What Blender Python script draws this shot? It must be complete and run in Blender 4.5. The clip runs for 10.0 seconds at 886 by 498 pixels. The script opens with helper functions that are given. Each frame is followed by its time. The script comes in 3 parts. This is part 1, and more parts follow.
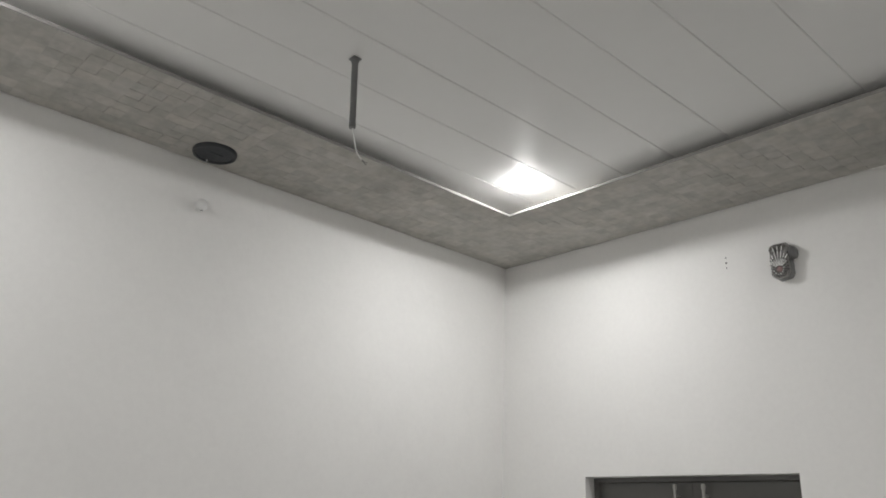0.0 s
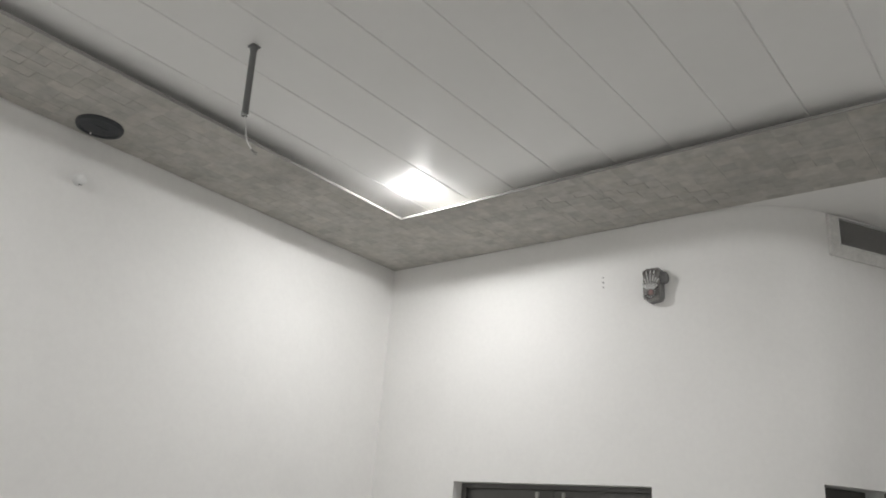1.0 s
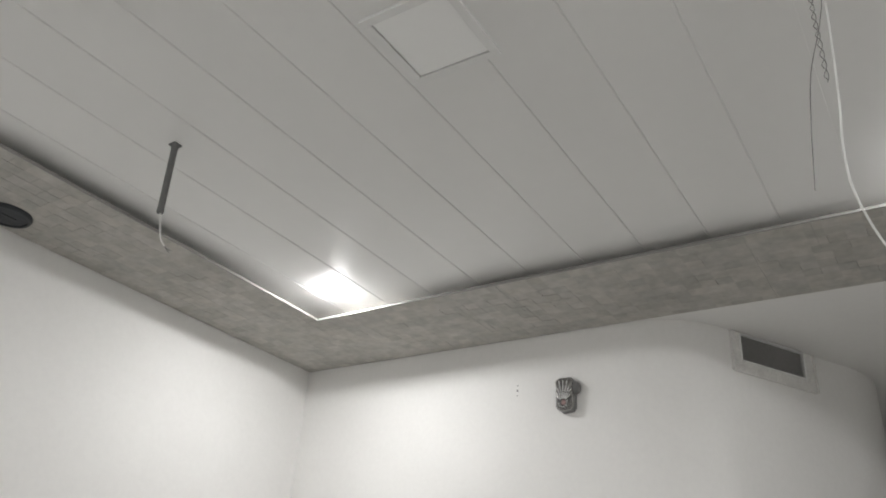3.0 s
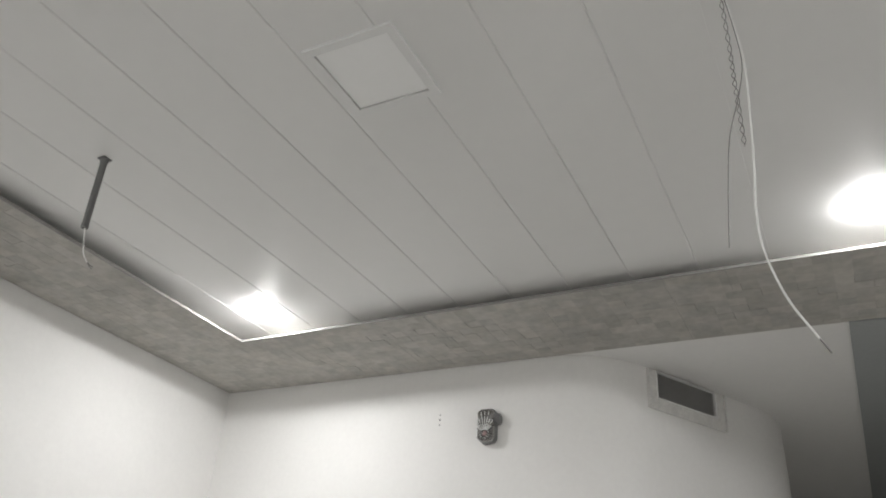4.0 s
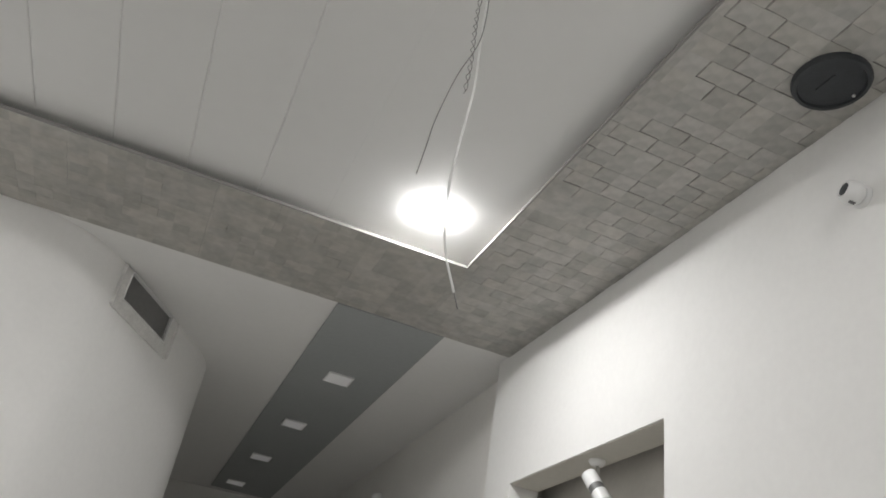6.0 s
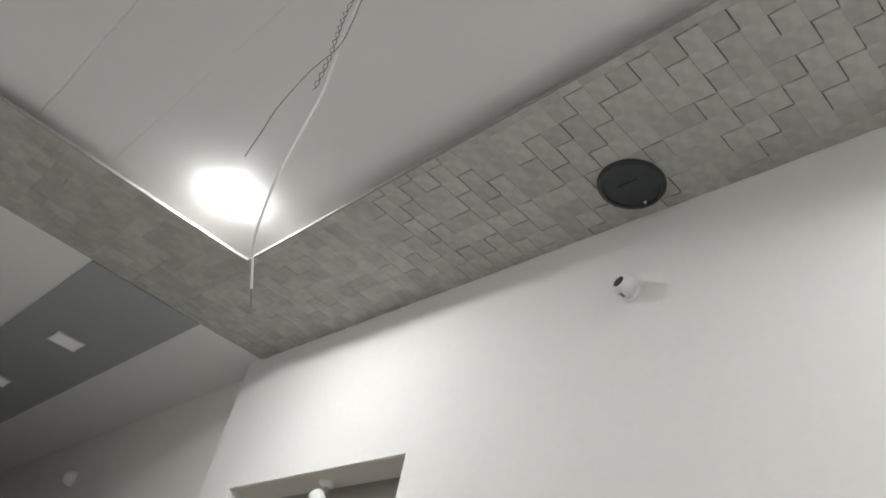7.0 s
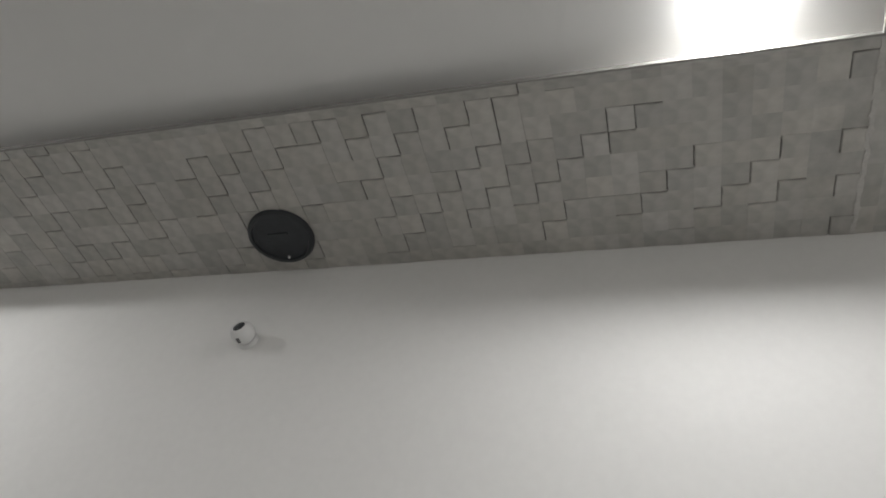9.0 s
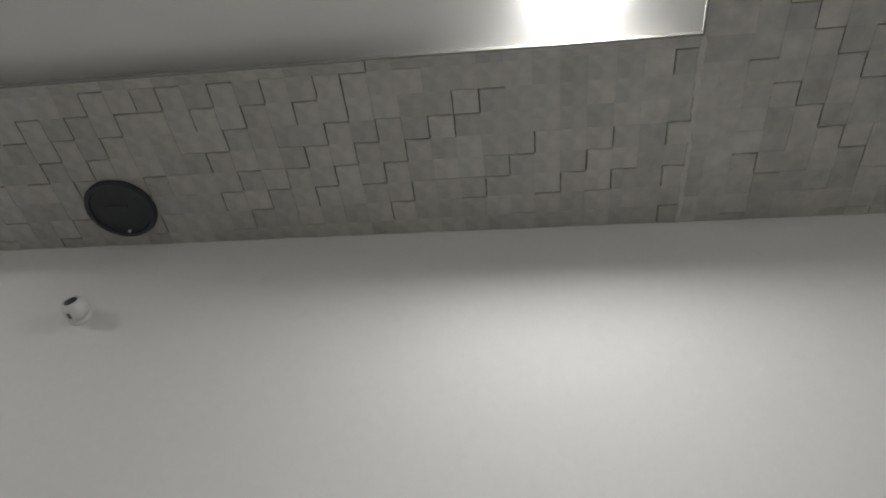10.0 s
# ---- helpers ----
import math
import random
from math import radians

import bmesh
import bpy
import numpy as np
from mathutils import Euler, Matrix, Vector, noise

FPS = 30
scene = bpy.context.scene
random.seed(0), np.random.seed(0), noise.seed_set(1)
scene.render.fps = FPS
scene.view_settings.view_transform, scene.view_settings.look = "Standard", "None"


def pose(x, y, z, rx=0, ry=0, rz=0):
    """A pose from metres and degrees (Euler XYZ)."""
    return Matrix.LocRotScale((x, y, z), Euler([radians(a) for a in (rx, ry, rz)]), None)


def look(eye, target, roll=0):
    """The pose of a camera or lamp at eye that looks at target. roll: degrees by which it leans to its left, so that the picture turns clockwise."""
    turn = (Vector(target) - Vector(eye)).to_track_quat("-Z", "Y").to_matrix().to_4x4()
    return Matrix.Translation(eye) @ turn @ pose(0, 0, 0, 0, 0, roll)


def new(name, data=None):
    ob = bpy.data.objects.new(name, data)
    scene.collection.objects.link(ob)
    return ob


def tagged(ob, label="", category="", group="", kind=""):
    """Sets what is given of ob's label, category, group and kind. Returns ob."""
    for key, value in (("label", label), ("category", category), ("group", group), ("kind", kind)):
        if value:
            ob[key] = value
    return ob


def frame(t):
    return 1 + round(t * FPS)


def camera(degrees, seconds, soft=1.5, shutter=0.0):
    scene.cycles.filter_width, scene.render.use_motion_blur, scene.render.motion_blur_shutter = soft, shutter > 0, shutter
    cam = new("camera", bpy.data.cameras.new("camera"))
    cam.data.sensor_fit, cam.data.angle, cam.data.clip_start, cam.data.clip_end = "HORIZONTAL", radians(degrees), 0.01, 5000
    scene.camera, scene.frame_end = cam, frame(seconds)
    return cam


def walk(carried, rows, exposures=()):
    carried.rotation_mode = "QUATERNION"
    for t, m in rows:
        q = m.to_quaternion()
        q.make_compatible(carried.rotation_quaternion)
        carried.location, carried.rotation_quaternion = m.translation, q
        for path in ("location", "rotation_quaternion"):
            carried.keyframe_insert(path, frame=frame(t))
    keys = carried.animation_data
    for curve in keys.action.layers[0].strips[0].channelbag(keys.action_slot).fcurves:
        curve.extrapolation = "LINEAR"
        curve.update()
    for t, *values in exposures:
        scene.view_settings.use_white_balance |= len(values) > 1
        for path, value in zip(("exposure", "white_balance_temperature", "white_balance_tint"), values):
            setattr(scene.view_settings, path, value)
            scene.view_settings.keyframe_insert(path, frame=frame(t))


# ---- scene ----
cam = camera(59.3, 10.0, soft=1.8)
PATH = [
    (0, (0.302, 0.196, 1.638), (-1.099, 1.456, 2.31), 2.5),
    (0.5, (0.318, 0.202, 1.65), (-0.957, 1.582, 2.335), 3.7),
    (1, (0.341, 0.211, 1.637), (-0.872, 1.644, 2.327), 4.7),
    (1.5, (0.356, 0.226, 1.635), (-0.77, 1.722, 2.338), 4.6),
    (2, (0.377, 0.233, 1.642), (-0.655, 1.771, 2.395), 4.4),
    (2.5, (0.377, 0.206, 1.653), (-0.635, 1.714, 2.492), 4.4),
    (2.7, (0.367, 0.211, 1.652), (-0.652, 1.685, 2.54), 4.2),
    (3.8, (0.381, 0.19, 1.663), (-0.553, 1.659, 2.649), 4.6),
    (4, (0.381, 0.183, 1.664), (-0.464, 1.698, 2.659), 4.8),
    (4.5, (0.348, 0.223, 1.641), (-0.209, 1.826, 2.7), 5.6),
    (5, (0.275, 0.293, 1.634), (0.048, 1.965, 2.709), 6.1),
    (5.5, (0.182, 0.366, 1.619), (0.348, 2.056, 2.676), 7.3),
    (5.7, (0.132, 0.371, 1.609), (0.447, 2.044, 2.66), 8.2),
    (6.8, (0.029, 0.407, 1.602), (0.924, 1.775, 2.754), 13.7),
    (7, (0.028, 0.421, 1.611), (1.008, 1.701, 2.795), 13.8),
    (7.5, (0.029, 0.434, 1.609), (1.156, 1.508, 2.865), 14.1),
    (8, (0.051, 0.44, 1.575), (1.242, 1.316, 2.923), 14.0),
    (8.5, (0.061, 0.441, 1.579), (1.317, 1.1, 2.989), 12.4),
    (9, (0.039, 0.419, 1.626), (1.364, 0.911, 3.041), 10.1),
    (9.5, (0.052, 0.392, 1.613), (1.388, 0.716, 3.066), 6.5),
    (10, (0.063, 0.365, 1.602), (1.447, 0.551, 3.033), 2.5),
]
EXPOSURE = [(0.0, -0.34), (0.5, -0.18), (2.0, -0.13), (5.5, -0.03), (7.0, -0.06), (7.5, -0.17), (8.5, -0.5), (9.0, -0.70), (9.5, -1.08), (10.0, -0.90)]
walk(cam, [(t, look(eye, target, roll)) for t, eye, target, roll in PATH], EXPOSURE)

# ---------------------------------------------------------------- plan, metres
XA, YB, XC, YD = -1.859, 2.503, 1.028, -0.45      # faces of the west, north, east and south walls
LA, LB, LC, LD = -1.444, 2.076, 0.686, 0.065     # inner edges of the lowered border
ZS, ZC = 2.680, 2.716                             # underside of the border, plank ceiling
ZK = 2.687                                        # corridor ceiling
YE, XR = 5.40, 1.09                               # corridor end and its east wall
TILE_X, TILE_Y = 0.0455, 0.0440                    # pitch of the mosaic
LEAN = 0.0165                                     # the east wall runs this much askew, per metre
LAMP_PLACES = [(-1.263, 1.951), (0.527, 1.930), (0.614, 0.258), (-1.280, 0.240)]

# ---------------------------------------------------------------- world and light
world = bpy.data.worlds.new("world")
scene.world = world
world.use_nodes = True
world.node_tree.nodes["Background"].inputs["Color"].default_value = (0.5, 0.52, 0.55, 1)
world.node_tree.nodes["Background"].inputs["Strength"].default_value = 0.02
LAMP_STRENGTH = 570.0


# ---------------------------------------------------------------- materials
def mat(name, colour, rough=0.6, metal=0.0, var=0.06, scale=6.0, fine=60.0, bump=0.15, bump_dist=0.002, stain=0.0, random_tone=0.0, spec=0.4):
    m = bpy.data.materials.new(name)
    m.use_nodes = True
    nt = m.node_tree
    nd, ln = nt.nodes, nt.links
    b = nd["Principled BSDF"]
    b.inputs["Roughness"].default_value = rough
    b.inputs["Metallic"].default_value = metal
    b.inputs["Specular IOR Level"].default_value = spec
    tc = nd.new("ShaderNodeTexCoord")
    big = nd.new("ShaderNodeTexNoise")
    big.inputs["Scale"].default_value = scale
    big.inputs["Detail"].default_value = 4
    small = nd.new("ShaderNodeTexNoise")
    small.inputs["Scale"].default_value = fine
    small.inputs["Detail"].default_value = 5
    ln.new(tc.outputs["Object"], big.inputs["Vector"])
    ln.new(tc.outputs["Object"], small.inputs["Vector"])
    add = nd.new("ShaderNodeMath")
    add.operation = "ADD"
    ln.new(big.outputs["Fac"], add.inputs[0])
    ln.new(small.outputs["Fac"], add.inputs[1])
    tone = nd.new("ShaderNodeMapRange")
    tone.inputs["From Min"].default_value, tone.inputs["From Max"].default_value = 0.6, 1.4
    tone.inputs["To Min"].default_value, tone.inputs["To Max"].default_value = 1 - var, 1 + var
    ln.new(add.outputs[0], tone.inputs["Value"])
    last = tone.outputs["Result"]
    if stain:
        st = nd.new("ShaderNodeTexNoise")
        st.inputs["Scale"].default_value = 2.3
        st.inputs["Detail"].default_value = 8
        st.inputs["Roughness"].default_value = 0.65
        ln.new(tc.outputs["Object"], st.inputs["Vector"])
        sr = nd.new("ShaderNodeMapRange")
        sr.inputs["From Min"].default_value, sr.inputs["From Max"].default_value = 0.52, 0.75
        sr.inputs["To Min"].default_value, sr.inputs["To Max"].default_value = 1.0, 1 - stain
        ln.new(st.outputs["Fac"], sr.inputs["Value"])
        mu = nd.new("ShaderNodeMath")
        mu.operation = "MULTIPLY"
        ln.new(last, mu.inputs[0])
        ln.new(sr.outputs["Result"], mu.inputs[1])
        last = mu.outputs[0]
    if random_tone:
        oi, ge = nd.new("ShaderNodeObjectInfo"), nd.new("ShaderNodeNewGeometry")
        s = nd.new("ShaderNodeMath")
        s.operation = "ADD"
        ln.new(oi.outputs["Random"], s.inputs[0])
        ln.new(ge.outputs["Random Per Island"], s.inputs[1])
        f = nd.new("ShaderNodeMath")
        f.operation = "FRACT"
        ln.new(s.outputs[0], f.inputs[0])
        rr = nd.new("ShaderNodeMapRange")
        rr.inputs["To Min"].default_value, rr.inputs["To Max"].default_value = 1 - random_tone, 1 + random_tone
        ln.new(f.outputs[0], rr.inputs["Value"])
        mu = nd.new("ShaderNodeMath")
        mu.operation = "MULTIPLY"
        ln.new(last, mu.inputs[0])
        ln.new(rr.outputs["Result"], mu.inputs[1])
        last = mu.outputs[0]
    mix = nd.new("ShaderNodeVectorMath")
    mix.operation = "SCALE"
    mix.inputs[0].default_value = colour
    ln.new(last, mix.inputs["Scale"])
    if random_tone > 0.05:
        hue = nd.new("ShaderNodeMix")
        hue.data_type = "RGBA"
        hue.inputs["A"].default_value = (*colour, 1)
        hue.inputs["B"].default_value = (colour[0] * 0.982, colour[1] * 0.994, colour[2] * 1.02, 1)
        hf = nd.new("ShaderNodeMath")
        hf.operation = "MULTIPLY"
        hf.inputs[1].default_value = 7.31
        ln.new(f.outputs[0], hf.inputs[0])
        hg = nd.new("ShaderNodeMath")
        hg.operation = "FRACT"
        ln.new(hf.outputs[0], hg.inputs[0])
        ln.new(hg.outputs[0], hue.inputs["Factor"])
        ln.new(hue.outputs["Result"], mix.inputs[0])
    ln.new(mix.outputs["Vector"], b.inputs["Base Color"])
    if bump:
        bp = nd.new("ShaderNodeBump")
        bp.inputs["Strength"].default_value = bump
        bp.inputs["Distance"].default_value = bump_dist
        ln.new(small.outputs["Fac"], bp.inputs["Height"])
        ln.new(bp.outputs["Normal"], b.inputs["Normal"])
    return m


PLASTER = mat("white_plaster", (0.82, 0.812, 0.795), 0.75, var=0.025, scale=2.5, fine=60, bump=0.12, bump_dist=0.0015, stain=0.03)
PLASTER_DIM = mat("corridor_plaster", (0.83, 0.815, 0.785), 0.8, var=0.03, scale=2.0, fine=70, bump=0.25, stain=0.05)
CORRIDOR_CEIL = mat("corridor_ceiling_paint", (0.83, 0.822, 0.805), 0.8, var=0.02, scale=1.5, fine=50, bump=0.1)
PVC = mat("white_pvc_plank", (0.78, 0.777, 0.765), 0.30, var=0.012, scale=1.5, fine=25, bump=0.04, random_tone=0.012)
BOARD = mat("painted_board", (0.80, 0.78, 0.74), 0.8, var=0.1, scale=4, fine=40, bump=0.2)
STONE = mat("grey_mosaic_stone", (0.448, 0.434, 0.402), 0.72, var=0.20, scale=16, fine=45, bump=0.15, bump_dist=0.002, random_tone=0.11, stain=0.24)
STONE_SOFT = mat("grey_marbled_mosaic", (0.44, 0.423, 0.388), 0.72, var=0.19, scale=12, fine=38, bump=0.35, bump_dist=0.003, random_tone=0.10, stain=0.22)
FILLER = mat("pale_stone_filler", (0.52, 0.51, 0.485), 0.8, var=0.12, scale=40, fine=200, bump=0.5)
JOINT_SHADE = mat("dark_joint_shade", (0.17, 0.162, 0.148), 0.9, var=0.2, scale=30, fine=200, bump=0.4)
TRIM = mat("raw_edge_trim", (0.27, 0.263, 0.25), 0.5, var=0.03, bump=0.05)
WHITE_PLASTIC = mat("white_plastic", (0.78, 0.78, 0.77), 0.35, var=0.03, bump=0.04)
VENT_PAINT = mat("dusty_white_paint", (0.73, 0.722, 0.70), 0.5, var=0.14, scale=25, fine=120, bump=0.1, stain=0.12)
DIFFUSER = mat("opal_diffuser", (0.90, 0.90, 0.89), 0.5, var=0.01, bump=0.02)
BLACK = mat("black_plastic", (0.042, 0.046, 0.051), 0.5, var=0.2, scale=30, fine=300, bump=0.25)
BLACK_MESH = mat("black_speaker_mesh", (0.045, 0.049, 0.054), 0.65, var=0.25, scale=40, fine=500, bump=0.5)
DARK_METAL = mat("dark_grey_metal", (0.15, 0.15, 0.148), 0.5, 0.2, var=0.1, bump=0.1)
GREY_PLASTIC = mat("grey_plastic", (0.15, 0.15, 0.15), 0.4, var=0.1, bump=0.1)
RIBBED = mat("grey_ribbed_crystal", (0.33, 0.325, 0.32), 0.10, 0.85, var=0.12, bump=0.05)
PINK = mat("dull_red_lens", (0.27, 0.175, 0.17), 0.25, var=0.08, bump=0.03)
DARK_VOID = mat("dark_duct_inside", (0.40, 0.397, 0.39), 0.8, var=0.15, bump=0.1)
SLAT = mat("grey_vent_slat", (0.40, 0.397, 0.39), 0.5, var=0.08, bump=0.05)
STRIP = mat("blue_grey_paint", (0.375, 0.392, 0.392), 0.8, var=0.05, scale=3, fine=60, bump=0.15)
FLOOR = mat("pale_floor_tile", (0.74, 0.73, 0.71), 0.45, var=0.06, scale=3, fine=50, bump=0.08)
WIRE_WHITE = mat("white_cable_sheath", (0.78, 0.78, 0.76), 0.45, var=0.04, bump=0.05)
WIRE_DARK = mat("dark_wire", (0.19, 0.185, 0.18), 0.5, var=0.15, bump=0.1)
PALE_METAL = mat("satin_metal", (0.42, 0.41, 0.39), 0.4, 0.3, var=0.06, bump=0.06)
STEEL = mat("brushed_steel", (0.62, 0.62, 0.60), 0.32, 1.0, var=0.06, bump=0.06)
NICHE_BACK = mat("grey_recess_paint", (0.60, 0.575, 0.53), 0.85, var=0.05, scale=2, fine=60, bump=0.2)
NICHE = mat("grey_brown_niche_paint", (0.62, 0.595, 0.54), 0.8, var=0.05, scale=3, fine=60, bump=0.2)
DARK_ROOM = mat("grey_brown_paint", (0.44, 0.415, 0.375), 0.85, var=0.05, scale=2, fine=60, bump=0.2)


TINTED = mat("dark_glossy_glass", (0.115, 0.112, 0.106), 0.12, var=0.04, bump=0.0, spec=0.5)


def glow_mat(name, colour, strength):
    m = bpy.data.materials.new(name)
    m.use_nodes = True
    b = m.node_tree.nodes["Principled BSDF"]
    b.inputs["Base Color"].default_value = (0.8, 0.8, 0.8, 1)
    b.inputs["Emission Color"].default_value = (*colour, 1)
    b.inputs["Emission Strength"].default_value = strength
    return m


GLOW = glow_mat("lit_lamp", (1.0, 0.995, 0.985), LAMP_STRENGTH)
DIM_GLOW = glow_mat("dim_downlight", (1.0, 0.99, 0.97), 0.08)


# ---------------------------------------------------------------- mesh helpers
def finish(bm, material, name, smooth=False):
    bmesh.ops.recalc_face_normals(bm, faces=bm.faces[:])
    me = bpy.data.meshes.new(name)
    bm.to_mesh(me)
    bm.free()
    me.materials.append(material)
    if smooth:
        for p in me.polygons:
            p.use_smooth = True
        me.set_sharp_from_angle(angle=radians(42))
    return me


def part(name, bm, material, parent=None, label="", smooth=False):
    ob = new(name, finish(bm, material, name, smooth))
    if parent is not None:
        ob.parent = parent
    return tagged(ob, label)


def thing(name, place, label, category, group="", kind="", rz=0.0):
    e = new(name)
    e.empty_display_size = 0.05
    e.matrix_basis = pose(*place, 0, 0, rz)
    return tagged(e, label, category, group, kind)


def box(bm, x0, x1, y0, y1, z0, z1, bevel=0.0, m=None):
    c = Matrix.Translation(((x0 + x1) / 2, (y0 + y1) / 2, (z0 + z1) / 2)) @ Matrix.Diagonal((abs(x1 - x0), abs(y1 - y0), abs(z1 - z0), 1))
    vs = bmesh.ops.create_cube(bm, size=1.0, matrix=(m or Matrix()) @ c)["verts"]
    if bevel:
        es = list({e for v in vs for e in v.link_edges})
        bmesh.ops.bevel(bm, geom=es, offset=bevel, segments=2, profile=0.7, affect="EDGES")
    return bm


def turned(bm, profile, m=None, steps=32):
    """A solid of revolution about z from (radius, z) pairs."""
    rings = []
    for r, z in profile:
        if r < 1e-5:
            rings.append([bm.verts.new((0, 0, z))])
        else:
            rings.append([bm.verts.new((r * math.cos(2 * math.pi * k / steps), r * math.sin(2 * math.pi * k / steps), z)) for k in range(steps)])
    for a, b in zip(rings, rings[1:]):
        for k in range(steps):
            q = [a[k % len(a)], a[(k + 1) % len(a)], b[(k + 1) % len(b)], b[k % len(b)]]
            q = list(dict.fromkeys(q))
            if len(q) > 2:
                bm.faces.new(q)
    if m is not None:
        bmesh.ops.transform(bm, matrix=m, verts=[v for ring in rings for v in ring])
    return bm


def tube(bm, pts, r, steps=8):
    """A round cable through points."""
    pts = [Vector(p) for p in pts]
    rings = []
    for i, p in enumerate(pts):
        d = (pts[min(i + 1, len(pts) - 1)] - pts[max(i - 1, 0)]).normalized()
        u = d.cross(Vector((0.31, 0.95, 0.05))).normalized()
        w = d.cross(u)
        rings.append([bm.verts.new(p + r * (math.cos(2 * math.pi * k / steps) * u + math.sin(2 * math.pi * k / steps) * w)) for k in range(steps)])
    for a, b in zip(rings, rings[1:]):
        for k in range(steps):
            bm.faces.new((a[k], a[(k + 1) % steps], b[(k + 1) % steps], b[k]))
    bm.faces.new(rings[0])
    bm.faces.new(rings[-1])
    return bm


def smooth_path(pts, n=10):
    """Catmull-Rom through points."""
    p = [Vector(a) for a in pts]
    p = [2 * p[0] - p[1]] + p + [2 * p[-1] - p[-2]]
    out = []
    for i in range(1, len(p) - 2):
        for k in range(n):
            t = k / n
            a, b, c, d = p[i - 1 : i + 3]
            out.append(0.5 * ((2 * b) + (c - a) * t + (2 * a - 5 * b + 4 * c - d) * t * t + (3 * b - a - 3 * c + d) * t ** 3))
    return out + [p[-2]]


def structure(name, bm, material, label, category):
    return tagged(part(name, bm, material), label, category, kind="structure")


# ---------------------------------------------------------------- floor and walls
bm = bmesh.new()
box(bm, -2.1, 2.7, -0.7, 5.6, -0.1, 0.0)
floor = structure("floor", bm, FLOOR, "plain pale tiled floor under the whole room", "floor")

bm = bmesh.new()
box(bm, XA - 0.12, XA, YD - 0.12, YB + 0.12, 0, 2.95)
structure("wall_west", bm, PLASTER, "smooth white painted plaster wall", "wall")

bm = bmesh.new()
box(bm, XA, XC + 0.04, YD - 0.12, YD, 0, 2.95)
structure("wall_south", bm, PLASTER, "smooth white painted plaster wall behind the viewer", "wall")

# north wall: straight part round the glazed opening
WX0, WX1, WZ0, WZ1 = -1.460, -0.703, 0.95, 1.824
BEND0 = -0.512
bm = bmesh.new()
box(bm, XA, WX0, YB, YB + 0.12, 0, ZK)
box(bm, WX1, BEND0, YB, YB + 0.12, 0, ZK)
box(bm, WX0, WX1, YB, YB + 0.12, WZ1, ZK)
box(bm, WX0, WX1, YB, YB + 0.12, 0, WZ0)
bmesh.ops.remove_doubles(bm, verts=bm.verts[:], dist=1e-5)
structure("wall_north", bm, PLASTER, "white plaster wall with a dark glazed opening", "wall")

bm = bmesh.new()
box(bm, XA, XC + 0.1, YB, YB + 0.1, ZK + 0.008, 2.95)
structure("header", bm, PLASTER, "white plaster header above the lowered border", "wall")


def bend_plan():
    """The curved wall's room face in plan: a bend, a slanted stretch, a second bend, the corridor side."""
    out = []
    r, cx, cy = 0.358, BEND0, YB + 0.358
    for k in range(15):
        a = radians(60.6 * k / 14)
        out.append((cx + r * math.sin(a), cy - r * math.cos(a)))
    x, y = out[-1]
    d = radians(60.6)
    for k in range(1, 9):
        out.append((x + 0.58 * k / 8 * math.cos(d), y + 0.58 * k / 8 * math.sin(d)))
    x, y = out[-1]
    r = 0.52
    cx, cy = x - r * math.sin(d), y + r * math.cos(d)
    for k in range(1, 11):
        a = d + radians(28.4) * k / 10
        out.append((cx + r * math.sin(a), cy - r * math.cos(a)))
    x, y = out[-1]
    out.append((x - 0.06, y + 0.9))
    out.append((x - 0.14, YE))
    return out


PLAN = bend_plan()
NORM = []
for i, p in enumerate(PLAN):
    a, b = PLAN[max(i - 1, 0)], PLAN[min(i + 1, len(PLAN) - 1)]
    d = Vector((b[0] - a[0], b[1] - a[1])).normalized()
    NORM.append((-d.y, d.x))
HOLE0, HOLE1, HOLE_Z = 11, 16, 1.852
bm = bmesh.new()
T = 0.14
ZL = (0.0, HOLE_Z, ZK)
front, back = [], []
for (x, y), (nx, ny) in zip(PLAN, NORM):
    front.append([bm.verts.new((x, y, z)) for z in ZL])
    back.append([bm.verts.new((x + nx * T, y + ny * T, z)) for z in ZL])
last = len(PLAN) - 1
for i in range(last):
    hole = HOLE0 <= i < HOLE1
    for k in (0, 1):
        if hole and k == 0:
            continue
        for side in (front, back):
            bm.faces.new((side[i][k], side[i + 1][k], side[i + 1][k + 1], side[i][k + 1]))
    low = 1 if hole else 0
    for k in (low, 2):
        bm.faces.new((front[i][k], front[i + 1][k], back[i + 1][k], back[i][k]))
for i, k in ((0, 0), (0, 1), (last, 0), (last, 1), (HOLE0, 0), (HOLE1, 0)):
    bm.faces.new((front[i][k], back[i][k], back[i][k + 1], front[i][k + 1]))
curved = structure("wall_curved", bm, PLASTER, "white plaster wall bending smoothly into the corridor", "wall")
for p in curved.data.polygons:
    p.use_smooth = True
curved.data.set_sharp_from_angle(angle=radians(30))

# Dark panel set back in the opening stands in for its dark inside.
bm = bmesh.new()
inner = [(PLAN[i][0] + NORM[i][0] * 0.075, PLAN[i][1] + NORM[i][1] * 0.075) for i in range(HOLE0, HOLE1 + 1)]
outer = [(PLAN[i][0] + NORM[i][0] * 0.090, PLAN[i][1] + NORM[i][1] * 0.090) for i in range(HOLE0, HOLE1 + 1)]
cols = [[bm.verts.new((x, y, z)) for (x, y), z in ((a, 0.0), (a, HOLE_Z - 0.001), (b, HOLE_Z - 0.001), (b, 0.0))] for a, b in zip(inner, outer)]
for a, b in zip(cols, cols[1:]):
    for k in range(4):
        bm.faces.new((a[k], a[(k + 1) % 4], b[(k + 1) % 4], b[k]))
bm.faces.new(cols[0])
